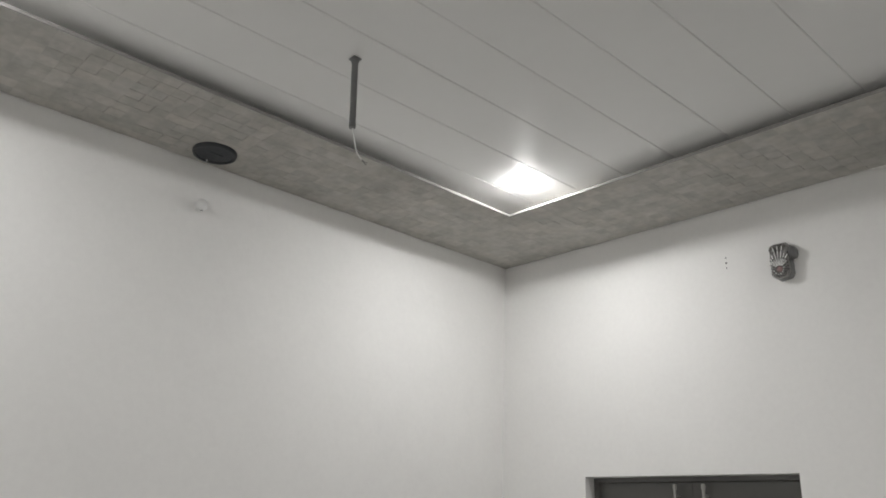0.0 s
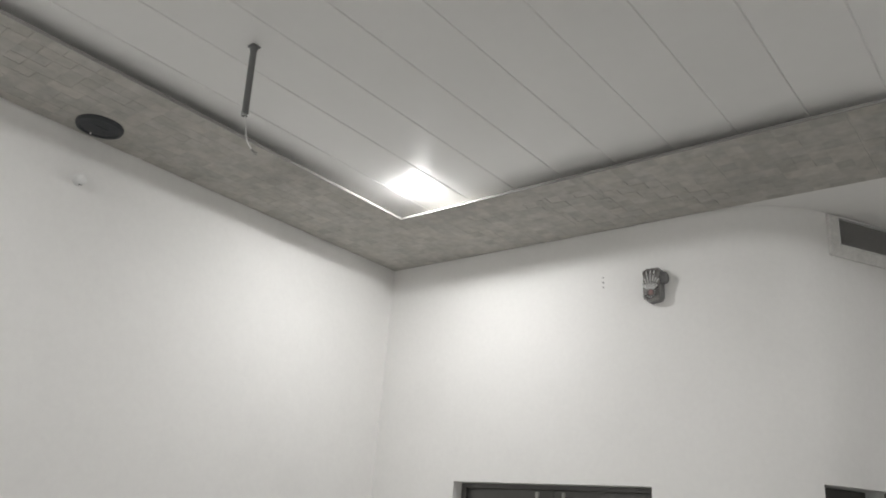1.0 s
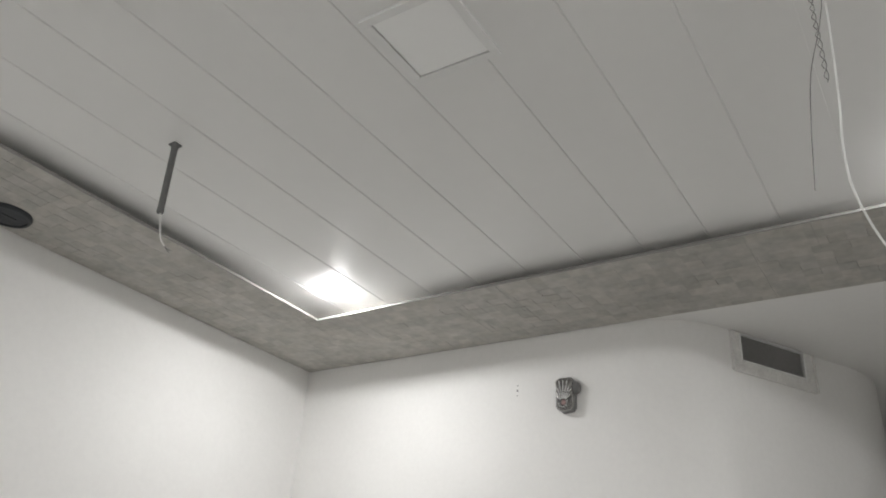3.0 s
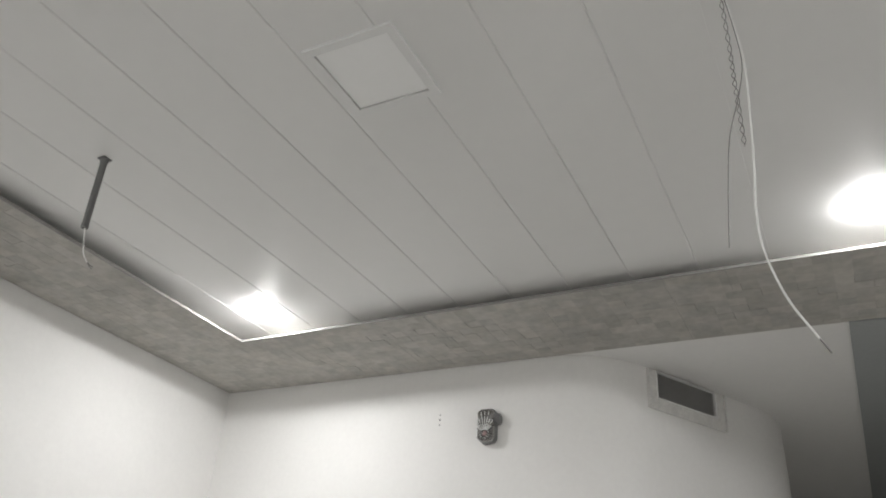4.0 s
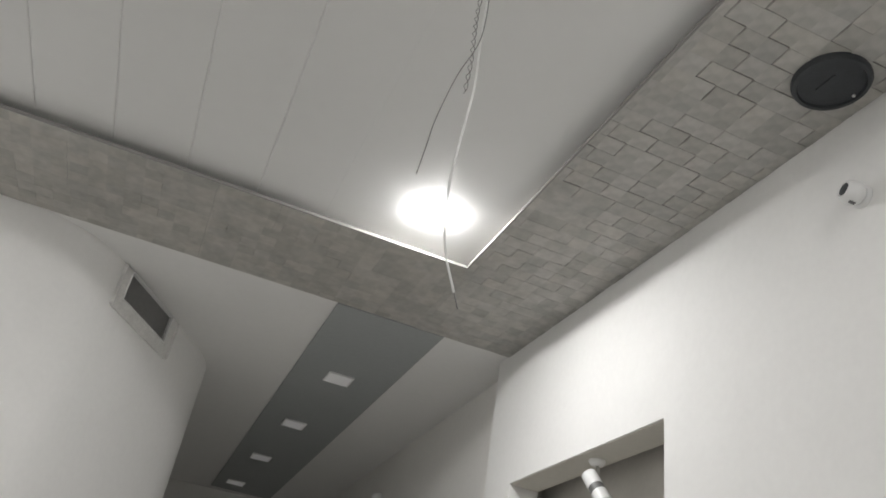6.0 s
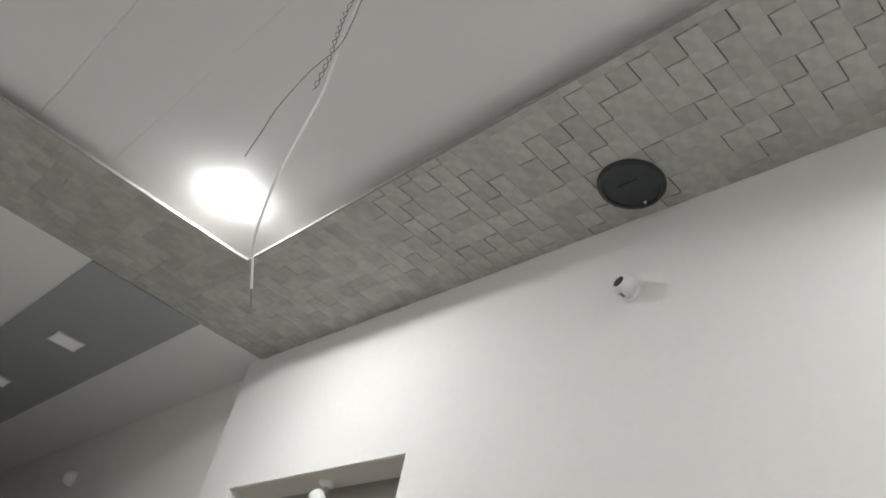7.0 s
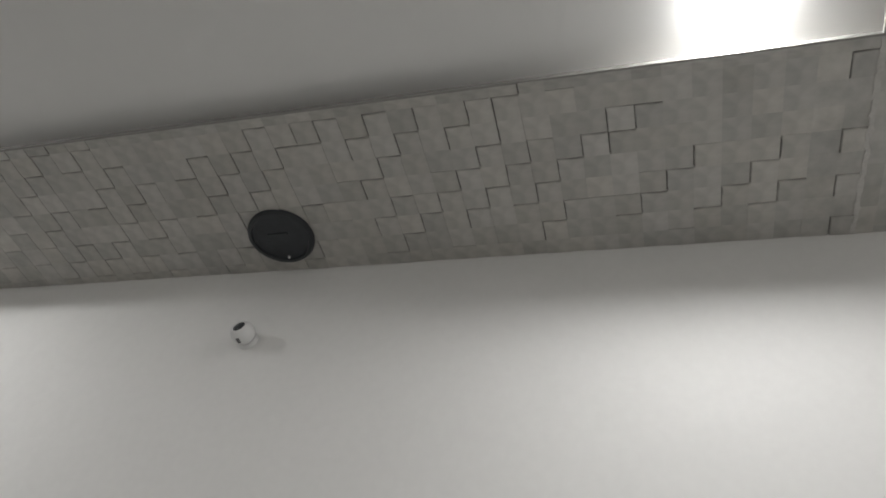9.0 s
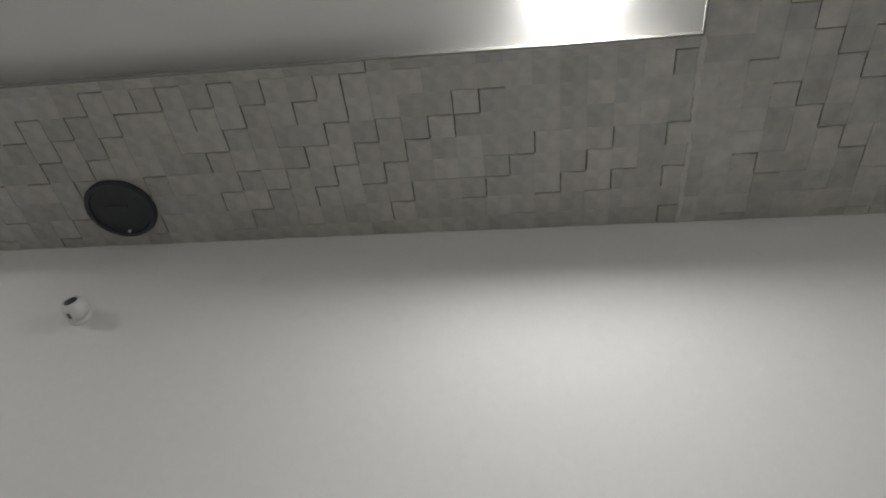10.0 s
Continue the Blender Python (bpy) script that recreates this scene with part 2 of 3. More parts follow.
bm.faces.new(cols[-1])
structure("opening_panel", bm, TINTED, "dark glossy closed door in the curved wall", "door")

# the opening's door leaf, standing open into the room
hinge, swing = Vector((PLAN[HOLE1][0], PLAN[HOLE1][1], 0)), Vector((0.557, -0.830, 0)).normalized()
leaf = thing("open_door", (hinge.x, hinge.y, 0), "dark grey door leaf standing open from the curved wall", "door")
leaf.matrix_basis = Matrix(((swing.x, -swing.y, 0, hinge.x + 0.004), (swing.y, swing.x, 0, hinge.y - 0.004), (0, 0, 1, 0.012), (0, 0, 0, 1)))
bm = bmesh.new()
box(bm, 0.0, 0.34, -0.014, 0.014, 0.0, HOLE_Z - 0.016, bevel=0.002)
part("panel", bm, TINTED, leaf, "dark glossy panel")
bm = bmesh.new()
box(bm, 0.0, 0.34, -0.0145, 0.0145, HOLE_Z - 0.0155, HOLE_Z - 0.0125, bevel=0.001)
part("edge_band", bm, PALE_METAL, leaf, "thin pale top edge")
for z in (0.25, 1.55):
    bm = bmesh.new()
    turned(bm, [(0, z), (0.006, z), (0.006, z + 0.07), (0, z + 0.07)], Matrix.Translation((-0.003, 0.0, 0)), 12)
    part("hinge", bm, STEEL, leaf, "steel hinge", True)

# unseen space added behind the north and curved walls, painted dark
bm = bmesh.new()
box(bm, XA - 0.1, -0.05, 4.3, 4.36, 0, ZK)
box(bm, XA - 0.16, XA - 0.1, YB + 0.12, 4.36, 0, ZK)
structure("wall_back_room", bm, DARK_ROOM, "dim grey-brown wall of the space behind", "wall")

# east wall with an opening into a dark recess
DY0, DY1, DZ = 1.699, 2.407, 2.250
YC, NZ = 2.571, 1.15
bm = bmesh.new()
def askew(bm):
    """Turns a piece of the east wall a little about its north end."""
    for v in bm.verts:
        v.co.x += LEAN * (YB - v.co.y)


XW = XC + 0.092
box(bm, XC, XW, YD - 0.12, DY0, 0, 2.95)
box(bm, XC, XW, DY1, YC, 0, 2.95)
box(bm, XC, XW, DY0, DY1, DZ, 2.95)
box(bm, XC, XW, DY0, DY1, 0, NZ)
bmesh.ops.remove_doubles(bm, verts=bm.verts[:], dist=1e-5)
askew(bm)
structure("wall_east", bm, PLASTER, "white plaster wall with a square opening", "wall")

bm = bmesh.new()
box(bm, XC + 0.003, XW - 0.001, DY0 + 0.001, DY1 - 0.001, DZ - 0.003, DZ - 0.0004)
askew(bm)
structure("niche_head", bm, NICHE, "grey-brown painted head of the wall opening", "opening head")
RX0, RX1 = XW + 0.020, 1.19
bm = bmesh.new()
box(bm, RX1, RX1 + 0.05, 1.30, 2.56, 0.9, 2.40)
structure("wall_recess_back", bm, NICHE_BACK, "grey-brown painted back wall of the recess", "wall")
# Sides, ceiling and floor are out of sight, added to keep light out.
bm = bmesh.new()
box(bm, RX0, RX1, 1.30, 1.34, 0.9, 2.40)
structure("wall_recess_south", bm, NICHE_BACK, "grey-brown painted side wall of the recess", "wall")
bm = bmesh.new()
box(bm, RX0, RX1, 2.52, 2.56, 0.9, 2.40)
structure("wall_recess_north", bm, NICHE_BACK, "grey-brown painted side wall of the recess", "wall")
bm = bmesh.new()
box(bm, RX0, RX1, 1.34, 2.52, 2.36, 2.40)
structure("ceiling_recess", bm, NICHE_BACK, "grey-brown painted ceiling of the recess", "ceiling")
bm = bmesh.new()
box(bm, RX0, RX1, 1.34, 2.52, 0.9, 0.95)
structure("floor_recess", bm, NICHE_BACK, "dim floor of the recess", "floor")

bm = bmesh.new()
box(bm, XR, XR + 0.10, YC, YE, 0, ZK + 0.05)
structure("wall_corridor_east", bm, PLASTER_DIM, "dim off-white corridor wall", "wall")
bm = bmesh.new()
box(bm, 0.0, XR + 0.1, YE, YE + 0.1, 0, ZK + 0.05)
structure("wall_corridor_end", bm, PLASTER_DIM, "dim off-white wall closing the corridor", "wall")

# ---------------------------------------------------------------- ceilings
bm = bmesh.new()
PLANK = 0.1815
x = 0.100 - 11 * PLANK
while x < XC - 0.1:
    wide = PLANK if x < 0.2 else 1.2
    x0, x1 = max(x, XA), min(x + wide, XC + 0.05)
    if x1 - x0 > 0.01:
        c, e = (0.0029 if q < 0.15 else 0.0009 for q in (x0, x1))
        prof = [(x0, ZC + c * 0.85), (x0 + c, ZC), (x1 - e, ZC), (x1, ZC + e * 0.85), (x1, ZC + 0.02), (x0, ZC + 0.02)]
        a = [bm.verts.new((px, YD, pz)) for px, pz in prof]
        b = [bm.verts.new((px, YB, pz)) for px, pz in prof]
        for k in range(6):
            bm.faces.new((a[k], a[(k + 1) % 6], b[(k + 1) % 6], b[k]))
        bm.faces.new(a)
        bm.faces.new(b)
    x += wide
structure("ceiling", bm, PVC, "glossy white plastic plank ceiling with thin grooves", "ceiling")
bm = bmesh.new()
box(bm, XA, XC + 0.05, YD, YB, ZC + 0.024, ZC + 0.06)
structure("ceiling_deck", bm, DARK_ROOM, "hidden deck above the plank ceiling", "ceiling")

bm = bmesh.new()
box(bm, -0.62, XR, YB + 0.004, YE, ZK, ZK + 0.007)
structure("ceiling_corridor", bm, CORRIDOR_CEIL, "flat white corridor ceiling in shade", "ceiling")
# Unseen ceiling added over the space behind, in the same dark paint.
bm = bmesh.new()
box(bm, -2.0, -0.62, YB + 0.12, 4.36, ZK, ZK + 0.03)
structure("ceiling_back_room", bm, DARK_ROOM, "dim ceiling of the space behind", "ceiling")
bm = bmesh.new()
box(bm, 0.440, 0.797, YB + 0.006, 5.30, ZK - 0.006, ZK - 0.0005)
structure("ceiling_band", bm, STRIP, "blue-grey painted band along the corridor ceiling", "ceiling band")


# ---------------------------------------------------------------- lowered border with stone mosaic
def tile_mesh(gap_x, gap_y, rng, stone):
    """One square of the mosaic, 1 by 1 mm per mm of its pitch; gap_x, gap_y: how far its low-x and high-y sides stand back from the next piece, unevenly, with a worn arris."""
    bm = bmesh.new()
    sx, sy, h = TILE_X / 2, TILE_Y / 2, 0.0055

    def rough(g):
        return [g * rng.uniform(0.35, 1.4) for _ in range(5)]

    gx, gy = rough(gap_x), rough(gap_y)
    steps = [k / 4 for k in range(5)]

    def ring(worn):
        wx, wy = worn if gap_x else 0.0, worn if gap_y else 0.0
        pts = [(-sx + gx[k] + wx, -sy + TILE_Y * steps[k]) for k in range(4)]
        pts += [(-sx + gx[4] + wx, sy - gy[0] - wy)]
        pts += [(-sx + TILE_X * steps[k], sy - gy[k] - wy) for k in (1, 2, 3)]
        return pts + [(sx, sy - gy[4] - wy), (sx, -sy)]

    rows = [[bm.verts.new((x, y, z)) for x, y in ring(w)] for w, z in ((0.0019, 0.0), (0.0005, 0.0007), (0.0, 0.0021), (0.0, h))]
    for a, b in zip(rows, rows[1:]):
        for k in range(len(a)):
            n = (k + 1) % len(a)
            bm.faces.new((a[k], a[n], b[n], b[k]))
    bm.faces.new(rows[0])
    return finish(bm, stone, "tile")


def tile_set(crack, seed, stone):
    rng = random.Random(seed)
    return {(a, b): [tile_mesh(a * crack, b * crack, rng, stone) for _ in range(4 if a or b else 1)] for a in (0, 1) for b in (0, 1)}


TILES_OPEN, TILES_TIGHT = tile_set(0.0018, 1, STONE), tile_set(0.0006, 2, STONE_SOFT)

# staircase joints of the east border: column minus row, first and last column
STAIRS = [(-17, -1, 0), (-15, -2, 2), (-13, -2, 2), (-12, -2, -1), (-10, -2, -1), (-8, -2, 1), (-6, -2, -1), (-5, -3, -2), (-4, -1, 5), (-3, -2, -2),
          (-2, 0, 3), (0, -1, 3), (1, -1, 0), (2, 3, 4), (5, 1, 4), (8, 1, 4), (10, 3, 4), (-10, 2, 4), (-12, 2, 5), (-6, 2, 3), (-8, 4, 5)]


def tile_levels(i0, i1, j0, j1, seed, step, stairs, share):
    """Depth of each tile and its open sides: bands run askew, with a staircase joint and a small step between them, broken here and there."""
    rng = random.Random(seed)
    first = {}
    for d, a, b in stairs:
        for i in range(a, b + 1):
            first[i, i - d] = (int(i > a or rng.random() < 0.5), int(i < b or rng.random() < 0.5))
    known = (min([i - d for d, a, b in stairs for i in (a, b)]), max([i - d for d, a, b in stairs for i in (a, b)])) if stairs else (1, 0)
    d = i0 - j1
    while d < i1 - j0:
        i = i0
        while i < i1:
            run = rng.choice((2, 3, 3, 4, 5, 6))
            if rng.random() < share:
                for k in range(i, min(i + run, i1)):
                    if not known[0] - 1 <= k - d <= known[1] + 1:
                        first[k, k - d] = (1, int(k < i + run - 1))
            i += run + rng.choice((0, 0, 1, 1))
        d += rng.choice((2, 2, 2, 3))
    out = {}
    for i in range(i0, i1):
        for j in range(j0, j1):
            back = 0
            while back < 3 and (i - back, j) not in first:
                back += 1
            z = step * (back if back < 3 else 1.0) / 3 * (0.6 + 0.8 * abs(noise.noise(Vector((i * 0.31, j * 0.27, seed * 5.1)))))
            out[i, j] = (z + rng.uniform(0, 0.0002), first.get((i, j), (0, 0)))
    return out


def border(name, x0, x1, y0, y1, label, seed, step=0.0022, single=None, tiles=TILES_TIGHT, mirror=False, start=None, stairs=(), share=0.75, gap=(0, 0, 0, 0), tilt=0.2, soft_from=99):
    """A border board with its mosaic, cut off at its edges and short of them by gap; tiles whose centre lies within single (y from, y to) are pieces of their own. start: a corner that the grid runs through; tilt: how far tiles sit askew, in degrees; soft_from: the y past which the joints are nearly closed."""
    bm = bmesh.new()
    box(bm, x0, x1, y0, y1, ZS + 0.0060, ZS + 0.0084)
    base = structure(name, bm, BOARD, label, "ceiling border")
    # Dark sheet under the tiles paints the shade seen in open joints.
    bm = bmesh.new()
    box(bm, x0 + 0.001, x1 - 0.001, y0 + 0.001, y1 - 0.001, ZS + 0.0048, ZS + 0.0059)
    part("joint_backing", bm, JOINT_SHADE, base)
    x0, x1, y0, y1 = x0 + gap[0], x1 - gap[1], y0 + gap[2], y1 - gap[3]
    ox, oy = start or (x0, y0)
    i0, i1 = math.floor((x0 - ox) / TILE_X + 1e-6), math.ceil((x1 - ox) / TILE_X - 1e-6)
    j0, j1 = math.floor((y0 - oy) / TILE_Y + 1e-6), math.ceil((y1 - oy) / TILE_Y - 1e-6)
    lv = tile_levels(i0, i1, j0, j1, seed, step, stairs, share)
    rng = random.Random(seed + 50)
    verts, faces = [], []
    shape = {me.name: ([tuple(v.co) for v in me.vertices], [tuple(p.vertices) for p in me.polygons]) for kind in [*tiles.values(), *TILES_TIGHT.values()] for me in kind}
    for i in range(i0, i1):
        for j in range(j0, j1):
            ax, bx = max(ox + i * TILE_X, x0), min(ox + (i + 1) * TILE_X, x1)
            ay, by = max(oy + j * TILE_Y, y0), min(oy + (j + 1) * TILE_Y, y1)
            if bx - ax < 0.002 or by - ay < 0.002:
                continue
            cx, cy = (ax + bx) / 2, (ay + by) / 2
            up, sides = lv[i, j0 + j1 - 1 - j if mirror else j]
            piece = rng.choice((TILES_TIGHT if cy > soft_from else tiles)[sides])
            tv, tf = shape[piece.name]
            fx, fy = (bx - ax) / TILE_X, (by - ay) / TILE_Y * (-1 if mirror else 1)
            mm = pose(cx, cy, ZS + up, rng.gauss(0, tilt), rng.gauss(0, tilt), 0) @ Matrix.Diagonal((fx, fy, 1, 1))
            if single and single[0] < cy < single[1]:
                ob = new("tile", piece)
                ob.parent = base
                ob.matrix_basis = mm
            else:
                o = len(verts)
                verts += [tuple(mm @ Vector(v)) for v in tv]
                faces += [tuple(o + k for k in (reversed(f) if mirror else f)) for f in tf]
    if verts:
        me = bpy.data.meshes.new("mosaic")
        me.from_pydata(verts, [], faces)
        me.materials.append(tiles[0, 0][0].materials[0])
        ob = new("mosaic", me)
        ob.parent = base
        tagged(ob, kind="stuff")
    return base


def lip(name, x0, x1, y0, y1):
    bm = bmesh.new()
    box(bm, x0, x1, y0, y1, ZS + 0.0002, ZS + 0.0087, bevel=0.0006)
    return structure(name, bm, TRIM, "thin pale edge trim of the ceiling border", "trim")


rng = random.Random(21)
bm = bmesh.new()
side = [[bm.verts.new((LC + 0.002 + (XC + 0.04 - LC - 0.004) * k / 40, LD + s * (0.0016 + rng.uniform(0, 0.0046)), z)) for k in range(41)] for s, z in ((-1, ZS + 0.004), (-1, ZS - 0.0008), (1, ZS - 0.0008), (1, ZS + 0.004))]
for a, b in zip(side, side[1:]):
    for k in range(40):
        bm.faces.new((a[k], a[k + 1], b[k + 1], b[k]))
structure("trim_joint", bm, FILLER, "ragged pale filler joint between two mosaic borders", "trim")

lip("trim_west", LA - 0.001, LA + 0.003, LD, LB)
lip("trim_east", LC - 0.003, LC + 0.001, LD, LB)
lip("trim_north", LA + 0.003, LC - 0.003, LB - 0.003, LB + 0.001)
lip("trim_south", LA + 0.003, LC - 0.003, LD - 0.001, LD + 0.003)


# ---------------------------------------------------------------- lamps
def ceiling_lamp(place):
    x, y = place
    t = thing("ceiling_lamp", (x, y, ZC), "lit white LED lamp set in the plank ceiling", "lamp", "lamps at the ceiling corners")
    bm = bmesh.new()
    turned(bm, [(0, 0.0), (0.0325, 0.0), (0.0325, -0.0041), (0, -0.0041)], steps=40)
    part("collar", bm, WHITE_PLASTIC, t, "white plastic collar", True)
    bm = bmesh.new()
    rim, deep = 0.0345, 0.0105
    prof = [(0, -0.0040), (rim, -0.0040)] + [(rim * math.sin(a), -0.0044 - deep * math.cos(a)) for a in np.linspace(math.pi / 2, 0.15, 8)] + [(0, -0.0044 - deep)]
    turned(bm, prof, steps=28)
    part("diffuser", bm, GLOW, t, "glowing white diffuser", True)
    return t


for p in LAMP_PLACES:
    ceiling_lamp(p)


# ---------------------------------------------------------------- things on the ceiling
def led_panel(x0, x1, y0, y1):
    cx, cy, w, h = (x0 + x1) / 2, (y0 + y1) / 2, (x1 - x0) / 2, (y1 - y0) / 2
    t = thing("led_panel", (cx, cy, ZC), "unlit square white recessed LED panel in the plank ceiling", "ceiling light")
    bm = bmesh.new()
    b = 0.018
    for a in ((-w, w, -h, -h + b), (-w, w, h - b, h), (-w, -w + b, -h + b, h - b), (w - b, w, -h + b, h - b)):
        box(bm, *a, -0.007, 0.0005, bevel=0.0015)
    part("frame", bm, WHITE_PLASTIC, t)
    bm = bmesh.new()
    box(bm, -w + b + 0.002, w - b - 0.002, -h + b + 0.002, h - b - 0.002, -0.0035, -0.0004)
    part("diffuser", bm, DIFFUSER, t, "matt opal diffuser")


led_panel(-0.428, -0.229, 1.012, 1.216)


def pendant_rod():
    x, y = -1.086, 1.126
    t = thing("pendant_rod", (x, y, ZC), "dark grey metal hanging rod with a loose white cable end", "ceiling rod")
    t.matrix_basis = pose(x, y, ZC - 0.0002, 2.4, -0.6, 0)
    bm = bmesh.new()
    box(bm, -0.0115, 0.0115, -0.0115, 0.0115, -0.004, 0.0, bevel=0.0012)
    turned(bm, [(0, -0.004), (0.0105, -0.004), (0.0085, -0.014), (0, -0.014)], steps=16)
    part("ceiling_plate", bm, DARK_METAL, t)
    bm = bmesh.new()
    turned(bm, [(0, -0.010), (0.0079, -0.010), (0.0079, -0.179), (0.0085, -0.180), (0.0085, -0.187), (0.0075, -0.190), (0, -0.190)], steps=20)
    part("tube", bm, DARK_METAL, t, "", True)
    bm = bmesh.new()
    tube(bm, smooth_path([(0, 0, -0.184), (-0.001, 0.008, -0.214), (-0.003, 0.018, -0.246), (-0.004, 0.034, -0.261)]), 0.0017)
    cable = part("cable", bm, WIRE_WHITE, t, "thin white cable", True)
    bm = bmesh.new()
    tube(bm, [(-0.004, 0.033, -0.2605), (-0.005, 0.044, -0.264), (-0.007, 0.054, -0.262)], 0.0010)
    tube(bm, [(-0.004, 0.033, -0.2605), (-0.002, 0.040, -0.268), (0.001, 0.046, -0.273)], 0.0010)
    part("wire_tip", bm, WIRE_DARK, cable)


pendant_rod()


def hanging_wires():
    x, y = 0.316, 1.140
    t = thing("hanging_wires", (x, y, ZC), "bare twisted wire and white cable hanging loose from the ceiling", "cable")
    bm = bmesh.new()
    turned(bm, [(0, 0), (0.010, 0), (0.010, -0.006), (0.006, -0.010), (0.005, -0.022), (0, -0.022)], steps=16)
    part("connector", bm, GREY_PLASTIC, t, "small grey connector block", True)
    core = smooth_path([(0.0, 0.0, -0.018), (0.001, 0.024, -0.072), (0.001, 0.041, -0.135), (0.001, 0.037, -0.197), (0.002, 0.032, -0.260), (0.002, 0.037, -0.318)], 13)
    for ph in (0.0, math.pi):
        bm = bmesh.new()
        tube(bm, [p + 0.0030 * Vector((math.cos(ph + i * 0.8), math.sin(ph + i * 0.8), 0)) for i, p in enumerate(core)], 0.0007, 6)
        part("twisted_wire", bm, WIRE_DARK, t, "thin dark twisted wire", True)
    bm = bmesh.new()
    tube(bm, smooth_path([(0.002, 0.0, -0.018), (0.011, 0.027, -0.082), (0.016, 0.039, -0.156), (0.006, 0.026, -0.229), (-0.016, 0.031, -0.302), (-0.029, 0.050, -0.375), (-0.034, 0.052, -0.425), (-0.039, 0.055, -0.475)]), 0.0008)
    part("loose_wire", bm, WIRE_DARK, t, "", True)
    bm = bmesh.new()
    tube(bm, smooth_path([(0.002, 0.0, -0.009), (0.011, 0.035, -0.070), (0.018, 0.055, -0.130), (0.018, 0.053, -0.191), (0.016, 0.042, -0.251), (0.014, 0.033, -0.312), (0.010, 0.033, -0.372), (0.005, 0.031, -0.433), (0.006, 0.042, -0.493), (0.024, 0.075, -0.554), (0.054, 0.094, -0.610)]), 0.0017)
    sheath = part("white_cable", bm, WIRE_WHITE, t, "white sheathed cable", True)
    bm = bmesh.new()
    tube(bm, [(0.0535, 0.0935, -0.609), (0.060, 0.097, -0.620), (0.065, 0.100, -0.629)], 0.0009)
    part("bare_end", bm, WIRE_DARK, sheath, "bare dark wire end", True)


hanging_wires()


def speaker(x, y, turn):
    t = thing("ceiling_speaker", (x, y, ZS), "round black ceiling speaker set in the grey mosaic border", "speaker", "speakers in the border", rz=turn)
    t.scale = (0.95, 0.95, 1.0)
    bm = bmesh.new()
    turned(bm, [(0.060, 0.006), (0.069, 0.006), (0.070, -0.006), (0.067, -0.012), (0.060, -0.013), (0.058, -0.009), (0.058, 0.006)], steps=40)
    part("rim", bm, BLACK, t, "", True)
    bm = bmesh.new()
    turned(bm, [(0, -0.0125), (0.02, -0.0122), (0.04, -0.0112), (0.0585, -0.0085), (0.0585, 0.004), (0, 0.004)], steps=40)
    grille = part("grille", bm, BLACK_MESH, t, "fine black mesh grille", True)
    bm = bmesh.new()
    box(bm, -0.022, 0.022, 0.012, 0.017, -0.0145, -0.011, bevel=0.001)
    part("badge", bm, BLACK, grille)
    bm = bmesh.new()
    turned(bm, [(0, -0.0138), (0.0028, -0.0134), (0.0028, -0.010), (0, -0.010)], Matrix.Translation((0.0, -0.052, 0)), steps=12)
    part("indicator", bm, WHITE_PLASTIC, grille, "tiny pale indicator", True)


speaker(0.954, 1.094, 90)
speaker(-1.757, 1.101, -90)


def wall_camera(x, y, z, side, aim, size=1.0):
    """side: +1 on a wall that faces -x, -1 on one that faces +x."""
    t = thing("security_camera", (x, y, z), "small white ball security camera on the plaster wall", "security camera", "cameras on the walls")
    t.scale = (size, size, size)
    bm = bmesh.new()
    out = Matrix.Rotation(radians(-90 * side), 4, "Y")
    turned(bm, [(0, 0), (0.026, 0), (0.027, 0.004), (0.023, 0.010), (0, 0.012)], out, 28)
    part("base", bm, WHITE_PLASTIC, t, "", True)
    d = Vector(aim).normalized()
    q = Matrix.Translation(Vector((-side * 0.030, 0, 0))) @ d.to_track_quat("Z", "Y").to_matrix().to_4x4()
    r = 0.028
    bm = bmesh.new()
    prof = [(0, -r)] + [(r * math.sin(a), -r * math.cos(a)) for a in np.linspace(0.2, 2.35, 12)] + [(0.0185, 0.0215), (0.0155, 0.0185), (0, 0.0185)]
    turned(bm, prof, q, 28)
    ball = part("ball", bm, WHITE_PLASTIC, t, "", True)
    bm = bmesh.new()
    turned(bm, [(0, 0.019), (0.0148, 0.019), (0.0148, 0.0195), (0.006, 0.0215), (0, 0.0225)], q, 24)
    part("lens", bm, BLACK, ball, "black lens window", True)
    bm = bmesh.new()
    box(bm, -0.004, 0.004, -0.0285, -0.0262, -0.008, 0.006, bevel=0.0006, m=q)
    part("sensor_slot", bm, GREY_PLASTIC, ball)


wall_camera(XC + LEAN * (YB - 1.148), 1.148, 2.497, 1, (-0.90, 0.14, 0.16), 0.80)
wall_camera(XA, 1.122, 2.536, -1, (0.3, 0.95, 0.05), 0.66)


